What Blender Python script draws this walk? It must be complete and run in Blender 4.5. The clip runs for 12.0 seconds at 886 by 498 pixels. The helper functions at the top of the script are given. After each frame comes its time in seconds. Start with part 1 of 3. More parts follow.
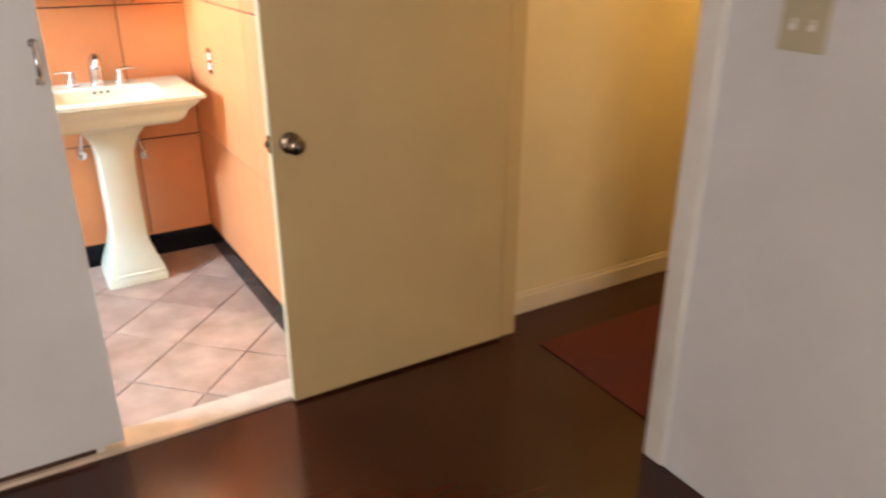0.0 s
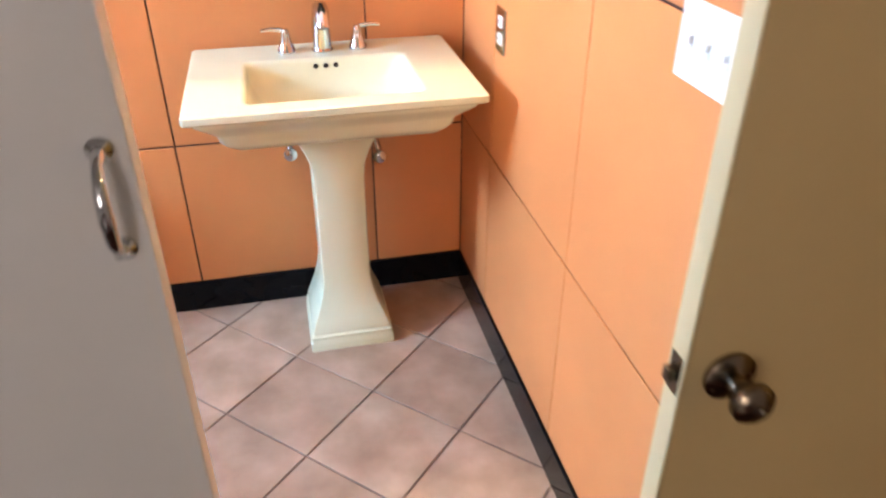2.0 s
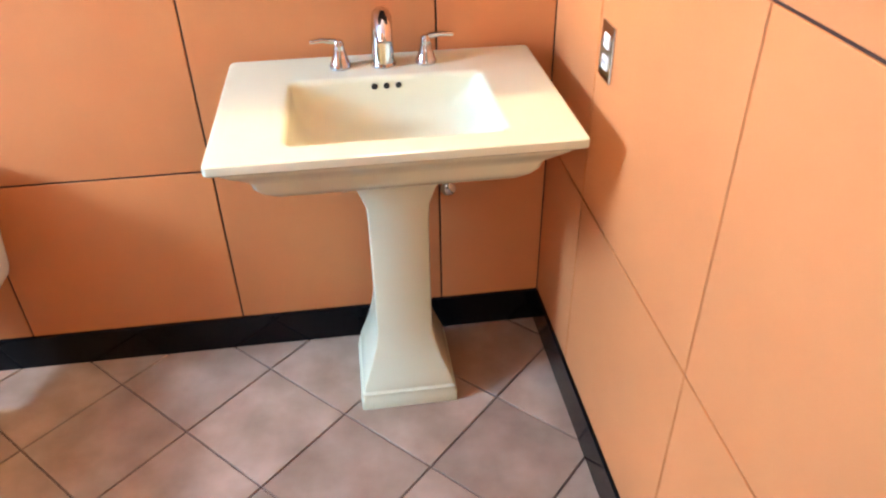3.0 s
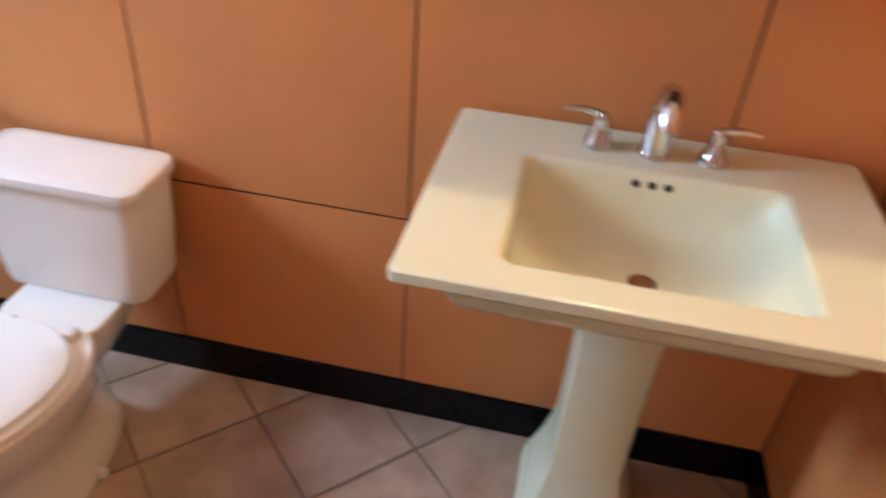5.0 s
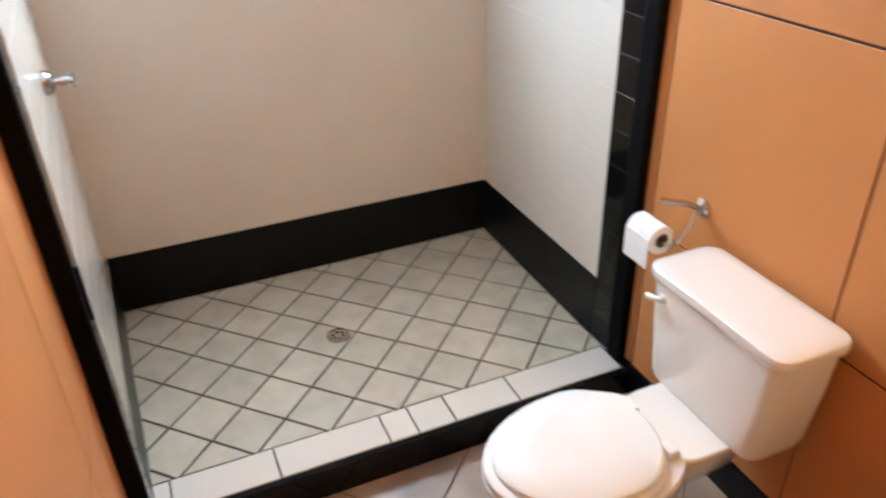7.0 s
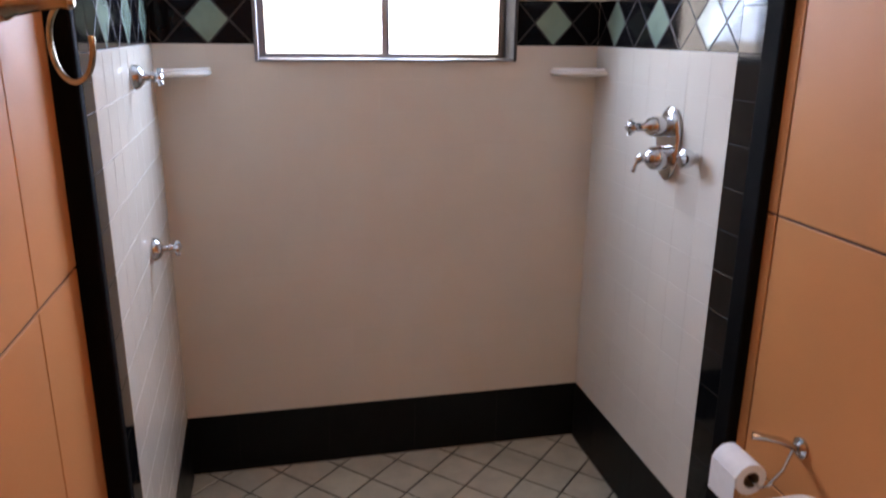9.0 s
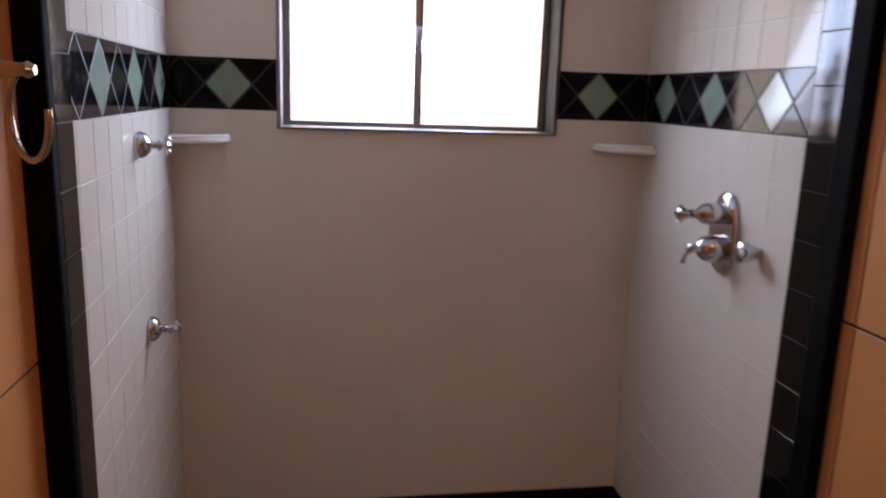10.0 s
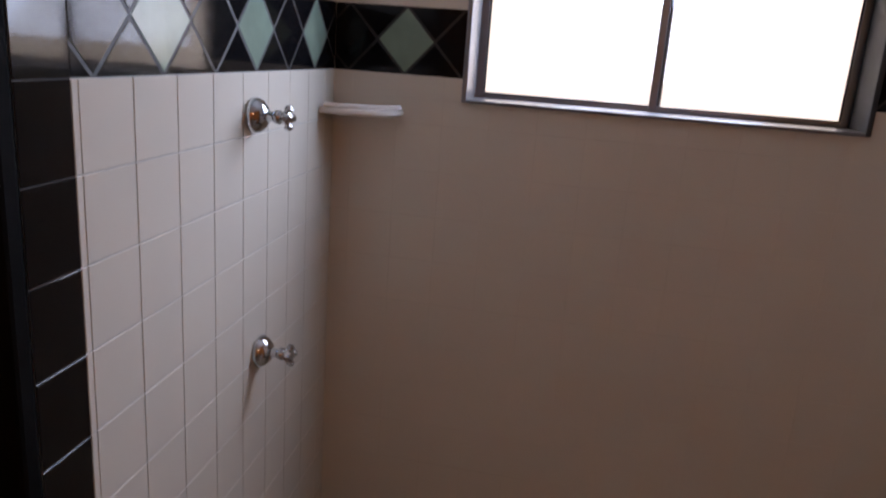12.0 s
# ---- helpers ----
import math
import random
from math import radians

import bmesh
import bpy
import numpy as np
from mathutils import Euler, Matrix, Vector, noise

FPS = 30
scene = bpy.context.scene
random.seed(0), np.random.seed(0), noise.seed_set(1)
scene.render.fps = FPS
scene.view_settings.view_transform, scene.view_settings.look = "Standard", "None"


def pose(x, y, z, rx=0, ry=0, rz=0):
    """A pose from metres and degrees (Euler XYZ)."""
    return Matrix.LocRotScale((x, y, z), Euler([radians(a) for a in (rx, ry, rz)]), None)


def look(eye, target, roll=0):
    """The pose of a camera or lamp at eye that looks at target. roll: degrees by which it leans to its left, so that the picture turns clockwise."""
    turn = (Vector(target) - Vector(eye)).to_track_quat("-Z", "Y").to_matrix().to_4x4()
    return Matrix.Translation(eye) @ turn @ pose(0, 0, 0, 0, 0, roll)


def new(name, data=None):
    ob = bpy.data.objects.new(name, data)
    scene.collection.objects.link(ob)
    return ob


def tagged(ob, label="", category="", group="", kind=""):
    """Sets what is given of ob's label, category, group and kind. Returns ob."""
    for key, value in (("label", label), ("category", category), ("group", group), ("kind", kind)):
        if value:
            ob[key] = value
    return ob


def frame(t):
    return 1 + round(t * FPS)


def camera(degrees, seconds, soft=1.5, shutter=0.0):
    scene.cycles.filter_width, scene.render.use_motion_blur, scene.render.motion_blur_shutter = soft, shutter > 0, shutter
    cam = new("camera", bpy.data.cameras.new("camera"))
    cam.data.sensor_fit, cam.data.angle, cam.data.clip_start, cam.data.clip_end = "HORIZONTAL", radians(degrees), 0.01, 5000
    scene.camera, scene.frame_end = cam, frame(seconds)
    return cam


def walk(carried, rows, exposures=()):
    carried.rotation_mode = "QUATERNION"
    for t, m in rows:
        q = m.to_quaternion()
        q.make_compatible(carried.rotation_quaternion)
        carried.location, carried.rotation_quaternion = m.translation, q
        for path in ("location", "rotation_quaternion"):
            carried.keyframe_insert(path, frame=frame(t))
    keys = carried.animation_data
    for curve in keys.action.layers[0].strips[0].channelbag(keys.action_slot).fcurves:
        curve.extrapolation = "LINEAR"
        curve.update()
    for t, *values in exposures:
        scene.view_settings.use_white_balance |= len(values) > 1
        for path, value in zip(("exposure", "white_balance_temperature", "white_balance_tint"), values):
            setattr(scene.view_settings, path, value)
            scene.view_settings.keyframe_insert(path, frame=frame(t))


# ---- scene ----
cam = camera(62.0, 12.0, 2.1, 0.5)
PATH = [
    (0, (-0.834, -3.807, 1.538), (0.111, -2.229, 0.754), 0.0),
    (0.5, (-0.813, -3.345, 1.544), (-0.028, -1.718, 0.687), 0.6),
    (1, (-0.717, -2.936, 1.542), (-0.056, -1.289, 0.621), 1.6),
    (1.5, (-0.645, -2.53, 1.532), (-0.113, -0.875, 0.543), 1.4),
    (2, (-0.584, -2.233, 1.542), (-0.199, -0.577, 0.489), 0.1),
    (2.5, (-0.526, -1.993, 1.547), (-0.271, -0.344, 0.444), -1.2),
    (2.7, (-0.522, -1.913, 1.55), (-0.303, -0.268, 0.433), -1.6),
    (4.3, (-0.556, -1.446, 1.475), (-0.453, 0.175, 0.308), 3.1),
    (4.5, (-0.558, -1.408, 1.475), (-0.502, 0.219, 0.314), 4.3),
    (5, (-0.607, -1.336, 1.521), (-0.877, 0.266, 0.356), 4.4),
    (5.5, (-0.672, -1.262, 1.531), (-1.41, 0.166, 0.342), 0.4),
    (6, (-0.683, -1.254, 1.499), (-1.83, -0.061, 0.376), -0.1),
    (6.5, (-0.712, -1.237, 1.534), (-2.126, -0.306, 0.47), -0.3),
    (7, (-0.685, -1.233, 1.626), (-2.274, -0.575, 0.605), -1.6),
    (7.2, (-0.691, -1.218, 1.635), (-2.328, -0.644, 0.639), -1.7),
    (8.8, (-0.688, -1.094, 1.607), (-2.554, -0.695, 1.01), 0.2),
    (9, (-0.698, -1.099, 1.636), (-2.572, -0.685, 1.072), 0.6),
    (9.5, (-0.738, -1.064, 1.655), (-2.642, -0.664, 1.191), 1.3),
    (10, (-0.894, -1.022, 1.66), (-2.827, -0.71, 1.249), 2),
    (10.5, (-1.098, -0.942, 1.652), (-3.061, -0.862, 1.278), 2.6),
    (11, (-1.299, -0.874, 1.669), (-3.253, -1.053, 1.282), 3.2),
    (11.5, (-1.468, -0.89, 1.65), (-3.4, -1.228, 1.242), 3.5),
    (12, (-1.481, -0.879, 1.653), (-3.382, -1.227, 1.134), 4.2),
]
walk(cam, [(t, look(eye, target, roll)) for t, eye, target, roll in PATH],
     [(0.0, 1.06, 7000, 14), (1.0, 0.86, 7000, 15), (2.0, 0.56, 7000, 16), (2.7, 0.42, 6900, 16), (4.4, -0.22, 6800, 17), (5.0, -0.60, 7500, 19), (5.5, -0.72, 9200, 21), (6.0, -0.78, 9300, 20), (6.6, -0.50, 9100, 19), (7.2, -0.48, 9000, 18), (8.8, -1.42, 8900, 30), (10.0, -2.35, 9600, 38), (12.0, -2.83, 9900, 38)])

# ---- light ----
world = bpy.data.worlds.new("daylight")
scene.world = world
world.use_nodes = True
sky = world.node_tree.nodes.new("ShaderNodeTexSky")
sky.sky_type, sky.sun_disc = "NISHITA", False
sky.sun_elevation, sky.sun_rotation = radians(40), radians(60)
world.node_tree.links.new(sky.outputs[0], world.node_tree.nodes["Background"].inputs[0])
world.node_tree.nodes["Background"].inputs[1].default_value = 0.1


def lamp(name, kind, place, watts, colour, size=0.1, size_y=None, target=None):
    data = bpy.data.lights.new(name, kind)
    data.energy, data.color = watts, colour
    if kind == "AREA":
        data.shape = "RECTANGLE"
        data.size, data.size_y = size, size_y or size
    else:
        data.shadow_soft_size = size
    ob = new(name, data)
    ob.matrix_world = look(place, target) if target else Matrix.Translation(place)
    return ob


# added hall fill behind the walker, vanity bulbs over the washbasin, ceiling lamp of the side corridor, sky in the
# shower window
HALL_FILL = lamp("hall_fill_light", "AREA", (-2.2, -6.60, 1.55), 33, (1.0, 0.93, 0.90), 1.34, 1.14, (-1.2, -2.0, 1.35))
VANITY = lamp("vanity_light", "POINT", (-0.445, -0.11, 2.05), 33.8, (1.0, 0.84, 0.56), 0.055)
CORRIDOR = lamp("corridor_light", "POINT", (2.1, -2.25, 2.15), 14.3, (1.0, 0.68, 0.26), 0.09)
SKYLIGHT = lamp("shower_window_light", "AREA", (-3.255, -0.77, 1.88), 116, (0.28, 0.57, 1.0), 0.52, 0.56, (-1.0, -1.72, 1.05))


# ---- materials ----
def material(name, colour, rough=0.5, metal=0.0, vary=0.12, scale=6.0, grain=90.0, bump=0.02, each=0.0, tint=None, coat=0.0):
    m = bpy.data.materials.new(name)
    m.use_nodes = True
    nt = m.node_tree
    b = nt.nodes["Principled BSDF"]
    b.inputs["Metallic"].default_value = metal
    b.inputs["Coat Weight"].default_value = coat
    b.inputs["Coat Roughness"].default_value = 0.06
    geo = nt.nodes.new("ShaderNodeTexCoord")
    big, fine = nt.nodes.new("ShaderNodeTexNoise"), nt.nodes.new("ShaderNodeTexNoise")
    big.inputs["Scale"].default_value, fine.inputs["Scale"].default_value = scale, grain
    big.inputs["Detail"].default_value, fine.inputs["Detail"].default_value = 5, 3
    for n in (big, fine):
        nt.links.new(geo.outputs["Object"], n.inputs["Vector"])
    ramp = nt.nodes.new("ShaderNodeMix")
    ramp.data_type = "RGBA"
    other = tint or [c * (1 - 2.2 * vary) for c in colour]
    ramp.inputs["A"].default_value = (*[min(1, c * (1 + vary)) for c in colour], 1)
    ramp.inputs["B"].default_value = (*other, 1)
    spread = nt.nodes.new("ShaderNodeMapRange")
    spread.inputs["From Min"].default_value, spread.inputs["From Max"].default_value = 0.3, 0.72
    nt.links.new(big.outputs["Fac"], spread.inputs["Value"])
    nt.links.new(spread.outputs["Result"], ramp.inputs["Factor"])
    hsv = nt.nodes.new("ShaderNodeHueSaturation")
    nt.links.new(ramp.outputs["Result"], hsv.inputs["Color"])
    if each:
        info, wide = nt.nodes.new("ShaderNodeObjectInfo"), nt.nodes.new("ShaderNodeMapRange")
        wide.inputs["To Min"].default_value, wide.inputs["To Max"].default_value = 1 - each, 1 + each
        nt.links.new(info.outputs["Random"], wide.inputs["Value"])
        nt.links.new(wide.outputs["Result"], hsv.inputs["Value"])
    nt.links.new(hsv.outputs["Color"], b.inputs["Base Color"])
    r = nt.nodes.new("ShaderNodeMapRange")
    r.inputs["To Min"].default_value, r.inputs["To Max"].default_value = max(0.02, rough - 0.06), min(1, rough + 0.08)
    nt.links.new(fine.outputs["Fac"], r.inputs["Value"])
    nt.links.new(r.outputs["Result"], b.inputs["Roughness"])
    if bump:
        bp = nt.nodes.new("ShaderNodeBump")
        bp.inputs["Strength"].default_value, bp.inputs["Distance"].default_value = bump * 5, 0.002
        nt.links.new(fine.outputs["Fac"], bp.inputs["Height"])
        nt.links.new(bp.outputs["Normal"], b.inputs["Normal"])
    return m


def wood_floor():
    m = material("dark cherry boards", (0.042, 0.0085, 0.0045), 0.17, vary=0.03, scale=2.5, grain=5, bump=0.0)
    nt = m.node_tree
    n = [k for k in nt.nodes if k.type == "TEX_NOISE"]
    mp = nt.nodes.new("ShaderNodeMapping")
    mp.inputs["Scale"].default_value = (1, 12, 1)
    nt.links.new([k for k in nt.nodes if k.type == "TEX_COORD"][0].outputs["Object"], mp.inputs["Vector"])
    nt.links.new(mp.outputs["Vector"], n[0].inputs["Vector"])
    nt.nodes["Principled BSDF"].inputs["Specular IOR Level"].default_value = 0.45
    return m


PANEL = material("peach laminate panel", (0.58, 0.216, 0.076), 0.52, vary=0.05, scale=2.0, grain=160, bump=0.012, each=0.05)
PANEL.node_tree.nodes["Principled BSDF"].inputs["Specular IOR Level"].default_value = 0.28
SEAM = material("dark panel seam", (0.07, 0.028, 0.016), 0.8, vary=0.1)
BLACK = material("black glazed tile", (0.005, 0.005, 0.006), 0.07, vary=0.1, scale=8, grain=40, bump=0.002)
FLOOR_TILE = material("mottled beige floor tile", (0.41, 0.285, 0.21), 0.34, vary=0.10, scale=7, grain=22, bump=0.0, each=0.10, tint=(0.27, 0.175, 0.12))
FLOOR_GROUT = material("brown grout", (0.20, 0.13, 0.10), 0.9, vary=0.15, scale=20)
GREY_GROUT = material("grey grout", (0.03, 0.029, 0.028), 0.85, vary=0.1, scale=30)
BLACK.node_tree.nodes["Principled BSDF"].inputs["Specular IOR Level"].default_value = 0.17
BLACK_MATT = material("black satin tile", (0.005, 0.005, 0.0055), 0.3, vary=0.1, scale=8, grain=40, bump=0.004)
BLACK_MATT.node_tree.nodes["Principled BSDF"].inputs["Specular IOR Level"].default_value = 0.14
BLACK_COLUMN = material("black glazed column tile", (0.004, 0.004, 0.0045), 0.06, vary=0.1, scale=8, grain=40, bump=0.001)
BLACK_COLUMN.node_tree.nodes["Principled BSDF"].inputs["Specular IOR Level"].default_value = 0.26
BLACK_TRIM = material("black painted edge", (0.004, 0.0035, 0.0035), 0.8, vary=0.15, scale=10, bump=0.02)
BLACK_TRIM.node_tree.nodes["Principled BSDF"].inputs["Specular IOR Level"].default_value = 0.06
WHITE_TILE = material("white glazed tile", (0.68, 0.605, 0.52), 0.08, vary=0.015, scale=3, grain=25, bump=0.004, each=0.008)
WHITE_TILE.node_tree.nodes["Principled BSDF"].inputs["Specular IOR Level"].default_value = 0.2
BACK_GROUT = material("tile-coloured grout", (0.66, 0.59, 0.505), 0.6, vary=0.02, scale=30)
WHITE_GROUT = material("pale grout", (0.60, 0.57, 0.53), 0.85, vary=0.1, scale=30)
PAN_TILE = material("ivory shower floor tile", (0.50, 0.43, 0.32), 0.36, vary=0.08, scale=12, grain=60, bump=0.01, each=0.07)
PAN_GROUT = material("dark shower grout", (0.05, 0.04, 0.032), 0.9, vary=0.2, scale=30)
GREEN = material("sage green glazed tile", (0.19, 0.275, 0.215), 0.14, vary=0.08, scale=14, grain=60, bump=0.006, each=0.06)
CERAMIC = material("white vitreous china", (0.81, 0.745, 0.68), 0.12, vary=0.015, scale=3, grain=20, bump=0.002, coat=0.3)
BISCUIT = material("biscuit vitreous china", (0.70, 0.72, 0.52), 0.20, vary=0.015, scale=3, grain=20, bump=0.002, coat=0.1)
PLASTIC = material("white seat plastic", (0.82, 0.78, 0.72), 0.22, vary=0.015, scale=3, grain=30, bump=0.002)
CHROME = material("polished chrome", (0.62, 0.63, 0.65), 0.09, 1.0, vary=0.05, scale=20, bump=0.0)
BRASS = material("antique nickel", (0.42, 0.36, 0.28), 0.2, 1.0, vary=0.15, scale=30, bump=0.0)
BRONZE = material("dark bronze", (0.22, 0.17, 0.12), 0.24, 1.0, vary=0.2, scale=30, bump=0.0)
# shade of holes, slots and hinge gap as colour; also beads, tile beds
DARK = material("near-black infill", (0.01, 0.009, 0.008), 0.6, vary=0.1)
ALUMINIUM = material("mill aluminium", (0.24, 0.25, 0.27), 0.36, 1.0, vary=0.05, scale=5, grain=8, bump=0.0)
DARK_ALUMINIUM = material("dark rough aluminium", (0.05, 0.052, 0.056), 0.75, 0.3, vary=0.2, scale=9, grain=30, bump=0.01)
PAINT = material("white wall paint", (0.70, 0.69, 0.68), 0.6, vary=0.03, scale=3, grain=260, bump=0.03)
CREAM = material("cream wall paint", (0.66, 0.54, 0.31), 0.6, vary=0.03, scale=3, grain=260, bump=0.03)
DOOR_PAINT = material("white door paint", (0.66, 0.65, 0.64), 0.42, vary=0.03, scale=2.5, grain=140, bump=0.015)
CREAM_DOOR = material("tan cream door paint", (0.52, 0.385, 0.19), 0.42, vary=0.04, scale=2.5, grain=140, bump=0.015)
TRIM_PAINT = material("gloss trim paint", (0.74, 0.71, 0.64), 0.35, vary=0.04, scale=5, grain=120, bump=0.015)
SKIRT = material("cream skirting paint", (0.66, 0.56, 0.40), 0.4, vary=0.04, scale=5, grain=120, bump=0.015)
IVORY = material("ivory plate plastic", (0.50, 0.44, 0.29), 0.32, vary=0.03, scale=20, bump=0.0)
WHITE_PLATE = material("white plate plastic", (0.82, 0.80, 0.76), 0.3, vary=0.02, scale=20, bump=0.0)
RUG = material("red wool runner", (0.105, 0.018, 0.010), 0.95, vary=0.07, scale=14, grain=400, bump=0.3)
PAPER = material("toilet paper", (0.84, 0.83, 0.81), 0.95, vary=0.02, scale=40, grain=300, bump=0.1)
CARD = material("brown cardboard", (0.16, 0.10, 0.06), 0.9, vary=0.1)
BOARDS = wood_floor()
MARBLE = material("pale threshold stone", (0.62, 0.50, 0.38), 0.3, vary=0.08, scale=12)


def glow(name, colour, strength):
    m = bpy.data.materials.new(name)
    m.use_nodes = True
    e = m.node_tree.nodes.new("ShaderNodeEmission")
    e.inputs[0].default_value, e.inputs[1].default_value = (*colour, 1), strength
    m.node_tree.links.new(e.outputs[0], m.node_tree.nodes["Material Output"].inputs[0])
    return m


SKY_GLOW = glow("bright overcast sky", (0.74, 0.90, 1.0), 36.0)
FILL_GLOW = glow("soft fill glow", (0.95, 0.98, 1.0), 2.3)
BULB = glow("lit opal bulb", (1.0, 0.82, 0.55), 4.5)
GLASS = bpy.data.materials.new("clear glass")
GLASS.use_nodes = True
GLASS.node_tree.nodes["Principled BSDF"].inputs["Transmission Weight"].default_value = 1.0
GLASS.node_tree.nodes["Principled BSDF"].inputs["Roughness"].default_value = 0.03
DARK_WOOD = material("dark stained wood", (0.03, 0.018, 0.012), 0.4, vary=0.2, scale=6)


# ---- mesh helpers ----
def mesh_from(name, bm, mat, smooth=False):
    me = bpy.data.meshes.new(name)
    bmesh.ops.recalc_face_normals(bm, faces=bm.faces)
    bm.to_mesh(me)
    bm.free()
    me.materials.append(mat)
    if smooth:
        me.shade_smooth()
        me.set_sharp_from_angle(angle=radians(38))
    return me


def part(name, bm, mat, parent=None, label="", smooth=False):
    ob = new(name, mesh_from(name, bm, mat, smooth))
    if parent:
        ob.parent = parent
    return tagged(ob, label)


def thing(name, label, category, place=(0, 0, 0), turn=0.0, group="", kind=""):
    ob = new(name)
    ob.empty_display_size = 0.05
    ob.matrix_world = pose(*place, 0, 0, turn)
    return tagged(ob, label, category, group, kind)


def box(x0, x1, y0, y1, z0, z1, bevel=0.0, bm=None):
    bm = bm or bmesh.new()
    vs = bmesh.ops.create_cube(bm, size=1)["verts"]
    for v in vs:
        v.co = (x0 + (v.co.x + 0.5) * (x1 - x0), y0 + (v.co.y + 0.5) * (y1 - y0), z0 + (v.co.z + 0.5) * (z1 - z0))
    if bevel:
        edges = list({e for v in vs for e in v.link_edges})
        bmesh.ops.bevel(bm, geom=edges, offset=bevel, segments=2, affect="EDGES", profile=0.5)
    return bm


def loft(rings, bm=None, cap0=True, cap1=True):
    bm = bm or bmesh.new()
    rows = [[bm.verts.new(p) for p in ring] for ring in rings]
    n = len(rows[0])
    for a, b in zip(rows, rows[1:]):
        for i in range(n):
            bm.faces.new((a[i], a[(i + 1) % n], b[(i + 1) % n], b[i]))
    if cap0:
        bm.faces.new(rows[0])
    if cap1:
        bm.faces.new(rows[-1])
    return bm


def rrect(cx, cy, hx, hy, r, z, n=5):
    """A ring round a rectangle with rounded corners."""
    r = min(r, hx, hy)
    out = []
    for k, (sx, sy) in enumerate(((1, 1), (-1, 1), (-1, -1), (1, -1))):
        for i in range(n):
            a = radians(90 * k + 90 * i / (n - 1))
            out.append((cx + sx * (hx - r) + r * math.cos(a), cy + sy * (hy - r) + r * math.sin(a), z))
    return out


def egg(cx, cy, hx, front, back, z, n=36):
    """A ring that is longer towards -y (front) than towards +y (back)."""
    out = []
    for i in range(n):
        a = 2 * math.pi * i / n
        s = math.sin(a)
        out.append((cx + hx * math.cos(a), cy + (back if s > 0 else front) * s, z))
    return out


def turned(profile, n=24, axis="z", origin=(0, 0, 0), bm=None):
    """A lathed solid: profile is (radius, height) along the axis."""
    rings = []
    for r, h in profile:
        ring = []
        for i in range(n):
            a = 2 * math.pi * i / n
            c, s = r * math.cos(a), r * math.sin(a)
            p = {"z": (c, s, h), "y": (c, h, s), "x": (h, c, s)}[axis]
            ring.append(tuple(o + q for o, q in zip(origin, p)))
        rings.append(ring)
    return loft(rings, bm)


def tube(points, radius, n=12, bm=None, closed=False):
    """A round bar along points; radius may be a list."""
    pts = [Vector(p) for p in points]
    radii = radius if isinstance(radius, (list, tuple)) else [radius] * len(pts)
    rings, up = [], None
    for i, p in enumerate(pts):
        if closed:
            d = pts[(i + 1) % len(pts)] - pts[i - 1]
        else:
            d = pts[min(i + 1, len(pts) - 1)] - pts[max(i - 1, 0)]
        d.normalize()
        if up is None:
            up = d.orthogonal().normalized()
        up = (up - d * up.dot(d)).normalized()
        side = d.cross(up)
        rings.append([p + radii[i] * (math.cos(2 * math.pi * k / n) * up + math.sin(2 * math.pi * k / n) * side) for k in range(n)])
    if closed:
        rings.append(rings[0])
        bm = loft(rings, bm, False, False)
        bmesh.ops.remove_doubles(bm, verts=bm.verts, dist=1e-5)
        return bm
    return loft(rings, bm)


def clip_poly(poly, lo, hi):
    """A polygon in the plane cut to a rectangle."""
    for axis, limit, keep in ((0, lo[0], 1), (0, hi[0], -1), (1, lo[1], 1), (1, hi[1], -1)):
        out = []
        for i, p in enumerate(poly):
            q = poly[(i + 1) % len(poly)]
            dp, dq = keep * (p[axis] - limit), keep * (q[axis] - limit)
            if dp >= 0:
                out.append(p)
            if dp * dq < 0:
                t = dp / (dp - dq)
                out.append(tuple(a + t * (b - a) for a, b in zip(p, q)))
        poly = out
        if len(poly) < 3:
            return []
    return poly


def area(poly):
    return abs(sum(p[0] * q[1] - q[0] * p[1] for p, q in zip(poly, poly[1:] + poly[:1]))) / 2


def slab(poly, depth, place, edge=0.0015):
    """A flat piece with softened edges: poly in the plane, place(u, v, h) gives the point."""
    n = len(poly)
    cx, cy = sum(p[0] for p in poly) / n, sum(p[1] for p in poly) / n

    def inset(p):
        d = math.hypot(p[0] - cx, p[1] - cy) or 1
        k = max(0.0, 1 - edge * 1.4 / d)
        return cx + (p[0] - cx) * k, cy + (p[1] - cy) * k

    return loft([[place(*p, 0) for p in poly], [place(*p, depth - edge) for p in poly], [place(*inset(p), depth) for p in poly]], cap0=False)


def pieces(name, polys, depth, place, mat, parent, edge=0.0015):
    for poly in polys:
        part(name, slab(poly, depth, place, edge), mat, parent)


def wall(name, x0, x1, y0, y1, z0, z1, mat, label):
    ob = part(name, box(x0, x1, y0, y1, z0, z1), mat)
    return tagged(ob, label, "wall", kind="structure")


# ---- the shell ----
TOP = 2.42
SKEW = 0.035
SHOWER_X, BACK_X, RIGHT_Y, LEFT_Y, PAN_Z = -2.13, -3.15, -0.02, -1.47, 0.10
NORTH_X = -2.190

